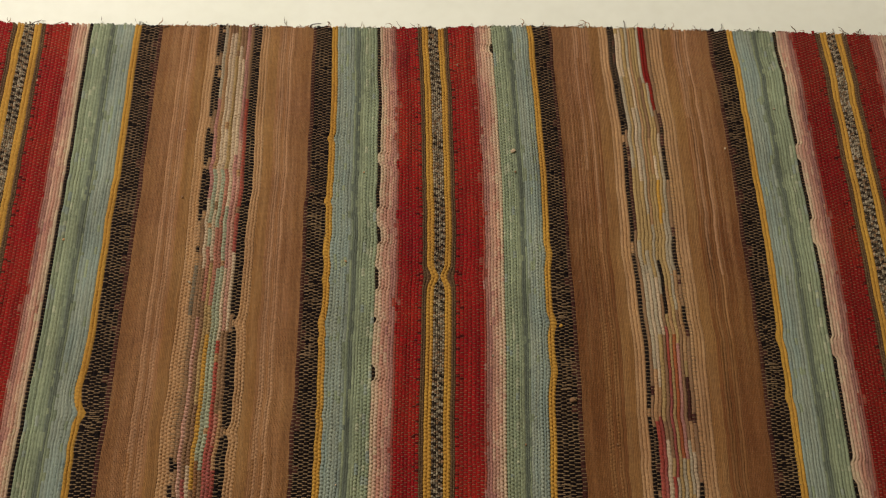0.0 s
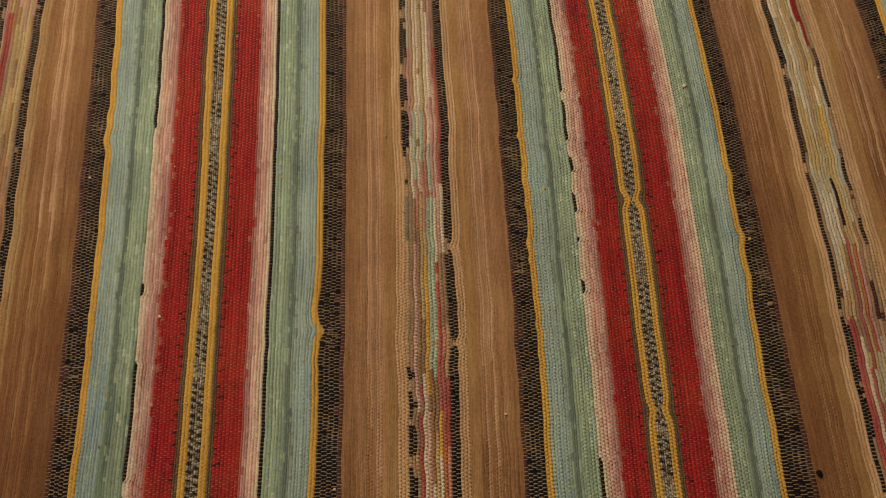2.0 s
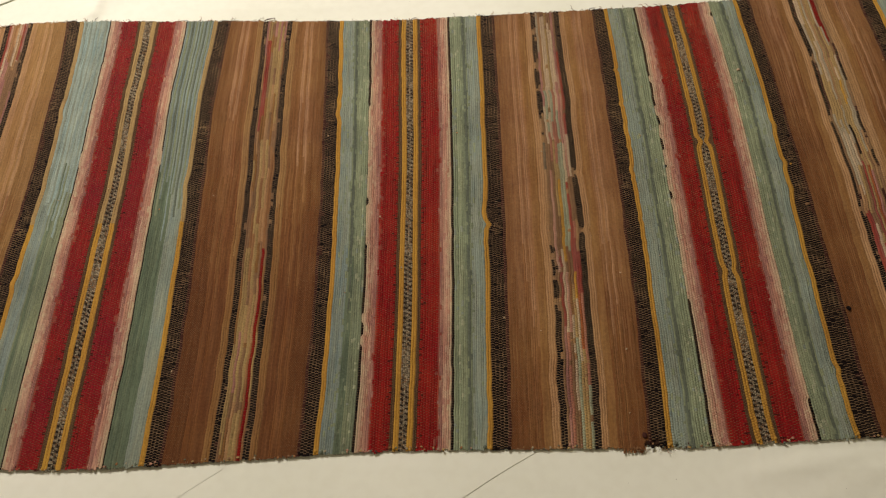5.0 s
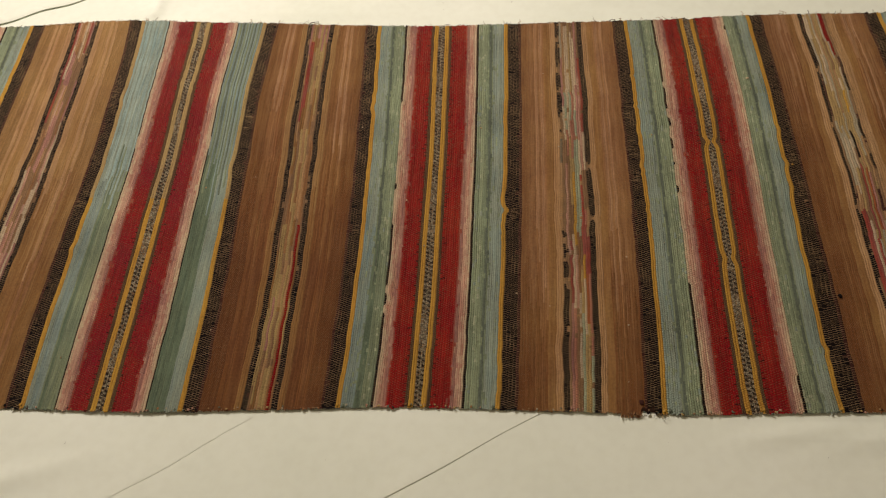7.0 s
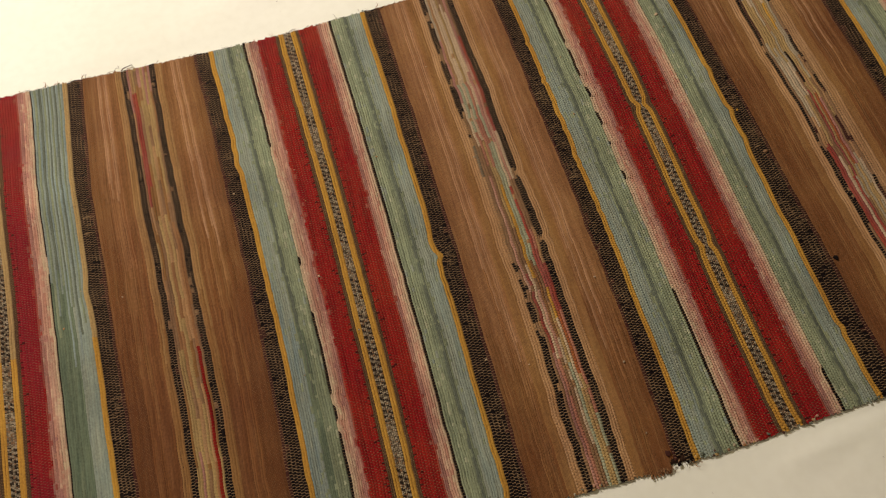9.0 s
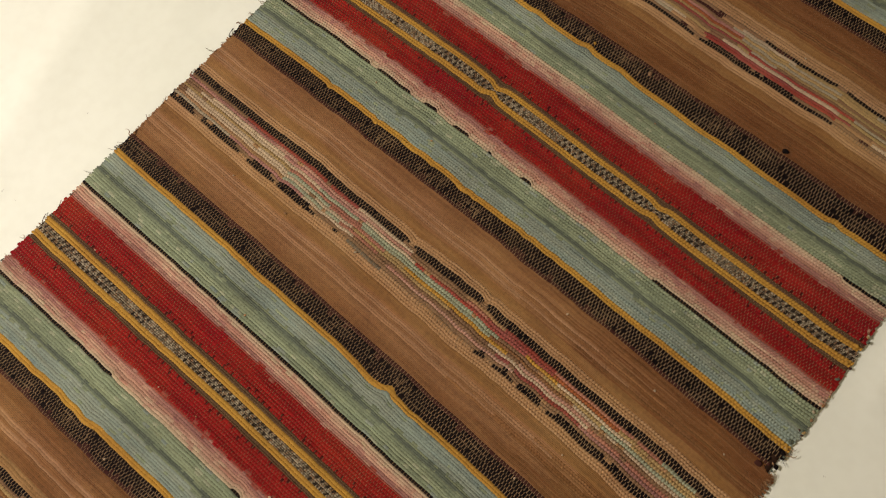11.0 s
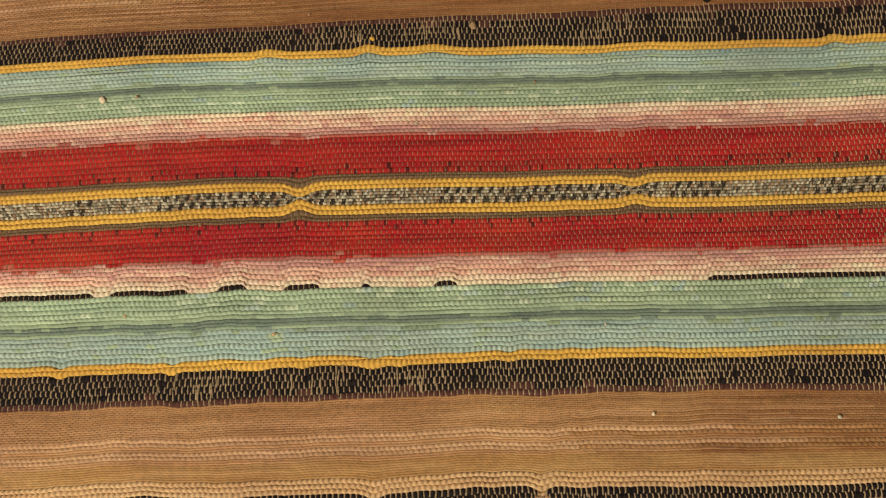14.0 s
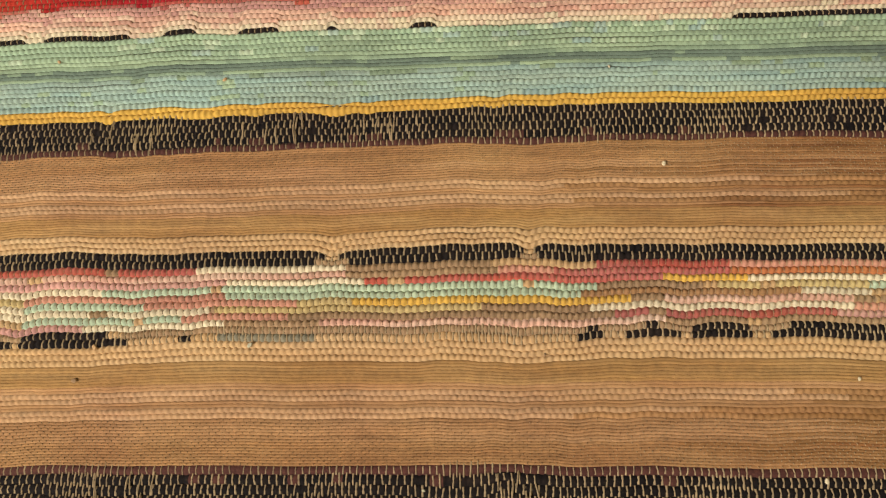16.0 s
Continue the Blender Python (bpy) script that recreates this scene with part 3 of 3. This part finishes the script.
def half_band(k, side):
    """The stripes from the speckled middle out to the black border."""
    pale = k == -2
    out = []
    crimson = {-2: "crimson", 1: "madder"}.get(k, "red")
    line = LINES.get((k, side), [(-0.1, 0.55), (0.58, 1.0)])
    sky = "sky" if k == -2 and side < 0 else "blue"
    w = (0.0075, 0.0050, 0.0310, 0.0240, 0.0455, 0.0073) if side > 0 else (0.0090, 0.0055, 0.0290, 0.0280, 0.0545, 0.0083)
    if k != 0:
        w = (0.0088, 0.0058, 0.0300, 0.0262, 0.0515, 0.0082)
    turn = [(-0.05, 0.42, "gold")] if pale else None
    seq = [
        ("gold_stripe", w[0], [Row("straw" if pale else "gold", stretches=turn), Row("straw" if pale else "gold", stretches=turn)]),
        ("olive_stripe", w[1], [Row("olive", 1, 0.8, 0.6), Row("olive", 0.8, 0.8, 0.6)]),
        ("red_stripe", w[2], [Row(crimson, 1, 0.6, 0.55, spots=1), Row(crimson, 1, 0.6, 0.55, spots=4)] + [Row(crimson, 1, 0.6, 0.55) for _ in range(4)] + [Row(crimson, 1, 0.6, 0.6, bleed=(0.25, "rose"))]),
        ("pink_stripe", w[3], [Row("rose", 0.7, 0.7, 0.4, bleed=(0.3, "mauve", "red")), Row("mauve", 0.8, 0.6, 0.2, bleed=(0.3, "rose", "pink")), Row("mauve", 0.8, 0.7, 0.2, bleed=(0.3, "pink")),
                                  Row("pink", 0.9, 0.8, bleed=(0.4, "mauve", "blush")), Row("pink", 1.0, 1.0, bleed=(0.4, "blush")), Row("blush", 1.0, bleed=(0.5, "pink", "cream")), Row("cream", 1.0, bleed=(0.5, "blush")),
                                  Row("black", 1.05 if k != -2 else 0.45, 0.8, 0.7, gaps=line)]),
        ("teal_stripe", w[4], [Row("green", 0.9, 0.9, bleed=(0.35, "mint", "blue")), Row("green", 1.0, 1.0, bleed=(0.35, "mint", "blue")), Row("green", 0.8, 0.6, bleed=(0.3, "mint")), Row("green", 1.0, 0.9, bleed=(0.3, "mint", "blue")),
                                 Row("green", 0.7, 0.5, bleed=(0.3, "moss")), Row("moss", 0.8, 0.4, bleed=(0.3, "green")), Row("slate", 0.6, 0.4, bleed=(0.3, "moss")), Row("slate", 0.6, 0.4),
                                 Row("moss", 0.6, 0.4, bleed=(0.3, "slate")), Row(sky, 0.8, 0.5, bleed=(0.3, "moss")), Row(sky, 0.9, 0.8, bleed=(0.3, "blue", "green")), Row(sky, 0.7, 0.5, bleed=(0.3, "green")),
                                 Row(sky, 1.0, 1.0, bleed=(0.3, "blue")), Row("blue", 0.7, 0.6, bleed=(0.3, "green")), Row("blue", 1.0, 1.0, bleed=(0.3, "sky"))]),
        ("gold_stripe", w[5], [Row("straw" if pale else "gold", 0.9, stretches=turn), Row("straw" if pale else "gold", 1.0, stretches=turn)]),
    ]
    if pale:  # the teal of this band differs: pale blue on one side, grey on the other, and green only towards one end
        shade = np.random.RandomState(31 + side)
        for i, row in enumerate(seq[4][2]):
            row.stretches = [(-0.05, shade.uniform(0.36, 0.56), {"green": "moss" if side < 0 else "fern", "moss": "moss" if side < 0 else "fern", "slate": "fern"}.get(row.dye, row.dye))]
            row.dye = ("ice", "blue", "ice")[i % 3] if side < 0 else ("sky", "moss", "sky", "slate")[i % 4]
            row.bleed = None
    if (k, side) == (-1, -1):  # and this one darker towards the same end
        shade = np.random.RandomState(37)
        for row in seq[4][2]:
            row.stretches = [(-0.05, shade.uniform(0.22, 0.40), {"green": "moss", "moss": "fern", "slate": "fern", "blue": "sky"}.get(row.dye, row.dye))]
    g_in, g_c, plain = guide[k, "in", side], guide[k, "c"], guide[k, "plain", side]
    kink = side * (g_in - plain)
    core = 0.0065
    drawn = core * (1 - pinch(k))
    widths = np.array([entry[1] for entry in seq])
    span = np.abs(plain - g_c) - core
    at, step = core - drawn, core
    for i, (name, share, rows) in enumerate(seq):
        step = step + span * share / widths.sum()
        nxt = step - (0.95 * drawn if i == 0 else 0.35 * drawn if i == 1 else 0.15 * drawn if i == 2 else 0)
        a, b = g_c + side * at, g_c + side * nxt
        at = nxt
        k0, k1 = (0.0, 0.9 * kink * side) if i == 4 else (0.9 * kink * side, kink * side) if i == 5 else (0.0, 0.0)
        if side < 0:
            weave(name, b, a, rows[::-1], "", k1, k0)
        else:
            weave(name, a, b, rows, "", k0, k1)
    black = [Row("black", 1, 0.9, 1.1) for _ in range(3)] + [Row("black", 1, 0.9, 1.1, bleed=(0.25, "umber")), Row("umber", 0.9, 0.8, 0.9)]
    a, b = g_in, guide[k, "out", side]
    if side < 0:
        weave("black_stripe", b, a, black[::-1])
    else:
        weave("black_stripe", a, b, black)


def brown_field(k):
    """The brown between two bands, with the mixed middle."""
    fade = {-3: (0.25, 0.1), -2: (0.72, 0.50), -1: (0.36, 0.12)}.get(k, (0.88, 0.55))

    def field(half):
        r = np.random.RandomState(70 + k + half)
        rows = ([Row("rust", 0.38, 0.34, 0.15) for _ in range(8)] + [Row("brown", 0.42, 0.36, 0.12) for _ in range(7)] + [Row("fawn", 0.75, 0.62) for _ in range(2)]
                + [Row("brown", 0.42, 0.36) for _ in range(2)] + [Row("fawn", 0.75, 0.66) for _ in range(2)] + [Row("brown", 0.42, 0.36) for _ in range(2)]
                + [Row("khaki", 0.42, 0.34) for _ in range(7)] + [Row("tan", 0.9, 0.9) for _ in range(3)])
        for row in rows:
            if k == -3:
                row.stretches = [(-0.05, r.uniform(0.22, 0.5), "khaki" if row.dye != "fawn" else "brown")]
                row.dye = {"rust": "hay", "brown": "hay", "fawn": "tan", "khaki": "hay"}.get(row.dye, row.dye)
                continue
            if k == -2:
                row.dye = {"rust": "bark", "khaki": "bark", "brown": "rust", "tan": "hay"}.get(row.dye, row.dye)
                if row.dye == "hay":
                    row.stretches = [(-0.05, r.uniform(0.3, 0.5), "khaki")]
            if row.dye in ("rust", "brown", "fawn", "bark"):
                y = r.uniform(fade[1], fade[0])
                row.stretches = [(-0.05, y, "bark" if row.dye != "fawn" else "rust"), (-0.05, y - r.uniform(0.06, 0.14), "russet" if row.dye != "fawn" else "bark")]
                if k == -2:
                    row.stretches.append((-0.05, r.uniform(0.26, 0.42), "peat" if row.dye != "fawn" else "russet"))
        return rows

    m0, m1 = guide[k, "mix", 0], guide[k, "mix", 1]
    dip = -0.0040 * (bell(0.504, 0.007) + 0.8 * bell(0.381, 0.006)) if k == -1 else np.zeros_like(YG)
    weave("brown_stripe", guide[k, "out", 1], m0, field(0))
    thin0 = THIN.get((k, 0), [(-0.1, 1.0)])
    thin1 = THIN.get((k, 1), [(-0.1, 1.0)])
    grey = [(0.513, 0.573, "grey")] if k == -1 else []
    shift = lambda spans, d: [(a + d * (1 + math.sin(a * 91)), b - d * (1 + math.cos(b * 77)), "black") for a, b in spans]
    on0, on1 = shift(thin0, 0.0) + grey, shift(thin1, 0.0)
    in0, in1 = shift(thin0, 0.006) + [(0.50, 0.585, "taupe")] * (k == -1), shift(thin1, 0.004)
    if k == 0:
        in0, in1 = [(0.26, 0.395, "black"), (0.63, 0.745, "umber"), (0.77, 0.95, "black")], on1
    low0 = 1 - sum(0.16 * bell(y, 0.008) for ab in thin0 for y in ab)
    low1 = 1 - sum(0.16 * bell(y, 0.010) for ab in thin1 for y in ab)
    rows = [Row("tan", 1.0, 0.9, 1.1, stretches=on0), Row("taupe", 0.9, 0.9, 1.1, stretches=in0, bleed=(0.1, "tan", "taupe") if k == -1 else (0.3, "taupe", "umber"))] + mixed_rows(k) + [Row("taupe", 1.0, 0.9, 1.1, stretches=in1, bleed=None if k == -1 else (0.3, "taupe", "umber")), Row("tan", 1.0, 0.9, 1.1, stretches=on1 if k != 0 else None)]
    for row, low in zip((rows[0], rows[1], rows[-2], rows[-1]), (low0, low0, low1, low1)):
        row.share = row.share * np.clip(low, 0.3, 1)
    weave("mixed_stripe", m0, m1, rows, "narrow stripe of leftover cream, pink, green and red yarns", 0.0, dip)
    weave("brown_stripe", m1, guide[k + 1, "out", -1], field(1)[::-1], "", dip, 0.0)


for k in range(-4, 2):
    brown_field(k)
for k in range(-4, 3):
    c, core = guide[k, "c"], 0.0065 * pinch(k)
    weave("speckled_stripe", c - core, c + core, [Row("grey", 1, 0.9, 0.3, speckle=["coal", "oat", "grey", "oat", "taupe", "grey"], ticks=tick) for tick in ((0.36, 0.0), (0.40, 0.12), None, (0.40, 0.56), (0.36, 0.68))], "black and off-white speckled stripe")
    half_band(k, -1)
    half_band(k, 1)


# cross threads laid bare where the black yarn has worn away
BARE = ((0, -1, (0.47, 0.555, 0.64)), (0, 1, (0.30, 0.44, 0.53)), (-1, 1, (0.39, 0.62)), (-1, -1, (0.34, 0.66)), (-2, 1, (0.30, 0.62)), (-2, -1, (0.40, 0.70)), (1, -1, (0.45, 0.76)))


def bare_threads():
    rw = np.random.RandomState(800)
    V, F = [], []
    for k, side, place in ((k, side, place) for k, side, places in BARE for place in places for _ in range(9)):
        y = place + rw.normal(0, 0.016)
        a, b = float(np.interp(y, YG, guide[k, "in", side])), float(np.interp(y, YG, guide[k, "out", side]))
        half = abs(b - a) * rw.uniform(0.16, 0.34)
        x = a + (b - a) * rw.uniform(0.25, 0.7)
        lean, thick, base = rw.normal(0, 0.0006), rw.uniform(0.0004, 0.0006), len(V)
        for i in range(5):
            e = i / 2 - 1
            z = float(lumps(x, y)) + 0.0005 - 0.0016 * abs(e) ** 3
            for up, off in ((-0.0005, -thick), (0.0003, 0.0), (-0.0005, thick)):
                V.append((x + e * half, y + off + e * lean, z + up))
        F += [[base + 3 * i + j, base + 3 * i + 3 + j, base + 3 * i + 4 + j, base + 3 * i + 1 + j] for i in range(4) for j in range(2)]
    tagged(mesh_object("bare_threads", V, F, [DYE["ecru"]], parent=rug), "bare tan cross threads in the worn black stripes", kind="stuff")


bare_threads()


# added layer just under the yarns; its dark colour stands in for shade between them
def gap_shade_layer():
    x = np.arange(X_LEFT, X_RIGHT, 0.006)
    t = np.linspace(0, 1, 120)
    lo, hi = low_edge(x) + 0.004, top_edge(x) - 0.003
    yy = lo[None, :] + (hi - lo)[None, :] * t[:, None]
    xx = np.repeat(x[None, :], len(t), 0)
    v = np.stack([xx, yy, lumps(xx, yy) - 0.0022], -1).reshape(-1, 3)
    ids = np.arange(len(v)).reshape(len(t), len(x))
    f = np.stack([ids[:-1, :-1], ids[:-1, 1:], ids[1:, 1:], ids[1:, :-1]], -1).reshape(-1, 4)
    ob = mesh_object("gap_shade_layer", v, f, [DYE["gap_shade"]], parent=rug, label="added dark layer under the yarns, coloured as shade in the gaps")
    md = ob.modifiers.new("thickness", "SOLIDIFY")
    md.thickness, md.offset = 0.0011, -1


gap_shade_layer()


# ---- loose ends along both edges ----
def thread_mesh(name, seed, length, mat, r0=0.0006):
    r = np.random.RandomState(seed)
    n = 9
    p = np.zeros((n, 3))
    d = np.array([r.uniform(-0.5, 0.5), 1.0, 0.5])
    for i in range(1, n):
        d = d + np.array([r.normal(0, 0.45), r.normal(0, 0.3), -0.14 + r.normal(0, 0.2)])
        d /= np.linalg.norm(d)
        p[i] = p[i - 1] + d * length / n
    p[:, 2] = np.maximum(p[:, 2], -0.003)
    V = []
    for i in range(n):
        rad = r0 * (1 - 0.5 * i / n)
        for a in (0, 2.094, 4.189):
            V.append(p[i] + rad * np.array([math.cos(a), 0.0, math.sin(a)]))
    F = [[i * 3 + a, i * 3 + (a + 1) % 3, (i + 1) * 3 + (a + 1) % 3, (i + 1) * 3 + a] for i in range(n - 1) for a in range(3)]
    me = bpy.data.meshes.new(name)
    me.from_pydata([tuple(v) for v in V], [], F)
    me.materials.append(mat)
    for q in me.polygons:
        q.use_smooth = True
    return me


THREADS = [thread_mesh("loose_thread", i, 0.008 + 0.0022 * (i % 5), DYE[d]) for i, d in enumerate(("black", "umber", "olive", "tan", "umber", "slate", "taupe", "black", "brown", "olive"))]
r = np.random.RandomState(11)
for i in range(250):
    x = r.uniform(-1.75, 0.75)
    ob = new("loose_thread", THREADS[r.randint(len(THREADS))])
    s = r.uniform(0.6, 1.4)
    if r.uniform() < 0.10:
        s *= 1.5
    ob.matrix_world = Matrix.Translation((x, float(top_edge(x)) - 0.002, -0.001)) @ Matrix.Rotation(r.uniform(-0.9, 0.9), 4, "Z") @ Matrix.Scale(s, 4)
    ob.parent = rug
for i in range(60):
    x = r.uniform(-1.4, 0.45)
    ob = new("loose_thread", THREADS[r.randint(len(THREADS))])
    ob.matrix_world = Matrix.Translation((x, float(low_edge(x)) + 0.003, -0.001)) @ Matrix.Rotation(math.pi + r.uniform(-0.9, 0.9), 4, "Z") @ Matrix.Scale(r.uniform(0.3, 0.7), 4)
    ob.parent = rug


# worn corner where the end of a brown stripe has come undone
for i in range(46):
    x = r.normal(-0.180, 0.008) if i < 32 else r.normal(-0.142, 0.005)
    ob = new("loose_thread", THREADS[r.choice((3, 6, 8)) if i < 32 else r.choice((0, 2, 3))])
    ob.matrix_world = Matrix.Translation((x, float(low_edge(x)) + r.uniform(-0.003, 0.004), -0.001)) @ Matrix.Rotation(math.pi + r.uniform(-0.7, 0.7), 4, "Z") @ Matrix.Scale(r.uniform(0.5, 1.0), 4)
    ob.parent = rug


# knots where yarns were joined, and one dark lump in place of a hole
def knot_mesh(name, seed, mat):
    bm = bmesh.new()
    bmesh.ops.create_icosphere(bm, subdivisions=2, radius=0.002)
    for v in bm.verts:
        f = 1 + 0.45 * noise.noise(v.co * 700 + Vector((seed, 0, 0)))
        v.co = Vector((v.co.x * f * 1.1, v.co.y * f * 1.5, v.co.z * f * 0.4))
    me = bpy.data.meshes.new(name)
    bm.to_mesh(me)
    bm.free()
    me.materials.append(mat)
    for q in me.polygons:
        q.use_smooth = True
    return me


def knot(x, y, dye, size, seed):
    ob = new("knot", knot_mesh("knot", seed, DYE[dye]))
    ob.matrix_world = Matrix.Translation((x, y, 0.0002)) @ Matrix.Rotation(seed * 1.7, 4, "Z") @ Matrix.Scale(size, 4)
    ob.parent = rug


knot(0.152, 0.422, "taupe", 1.3, 1)
knot(0.172, 0.222, "black", 1.5, 2)
knot(0.0915, 0.735, "cream", 1.2, 3)
# no knot: a dark lump stands in for the shaded hole at the worn corner
knot(-0.168, 0.020, "umber", 1.6, 4)
knot(0.142, 0.508, "gold", 0.9, 5)
for k in range(-3, 2):
    for side in (-1, 1):
        for part_name, d, dye in (("in", -0.003 * side, "gold"), ("in", 0.004 * side, "black"), ("out", -0.004 * side, "black"), ("in", -0.012 * side, "slate"), ("c", 0.012 * side, "gold")):
            line_x = guide[k, "c"] if part_name == "c" else guide[k, part_name, side]
            x = float(np.interp(0.01, YG, line_x)) + d
            if -1.4 < x < 0.5:
                knot(x, float(low_edge(x)) + r.uniform(0.000, 0.007), dye, r.uniform(0.7, 1.15), 200 + 7 * k + side)
for i in range(150):  # cut and turned ends along the near edge
    x = r.uniform(-1.4, 0.5)
    knot(x, float(low_edge(x)) + r.uniform(-0.001, 0.006), ("taupe", "straw", "slate", "umber", "oat", "brown", "pink")[r.randint(7)], r.uniform(0.4, 0.85), 300 + i)
for i in range(60):
    knot(r.uniform(-1.4, 0.5), r.uniform(0.05, 0.88), ("tan", "oat", "cream", "taupe")[i % 4], r.uniform(0.3, 0.65), 10 + i)


# ---- lint on the sheet ----
def lint(x, y, seed, size):
    me = thread_mesh("lint", seed, 0.008, DYE["umber"], 0.0004)
    ob = new("lint", me)
    ob.matrix_world = Matrix.Translation((x, y, float(sheet_height(np.array(x), np.array(y))) + 0.0034 * size)) @ Matrix.Rotation(seed * 2.1, 4, "Z") @ Matrix.Scale(size, 4)
    tagged(ob, "tiny dark scrap of wool lint on the sheet", "lint", "lint on the sheet")


for i, (x, y, s) in enumerate(((-0.545, 0.985, 0.7), (-0.54, 0.962, 0.4), (-0.39, 0.985, 0.5), (-1.09, -0.08, 0.6), (-0.66, -0.09, 0.4), (-0.20, -0.05, 0.4), (-0.13, -0.045, 0.4),
                               (-0.17, -0.10, 0.4), (0.10, -0.06, 0.4), (-0.45, -0.12, 0.4), (0.25, 1.02, 0.5), (-0.02, 1.05, 0.5))):
    lint(x, y, 60 + i, s)
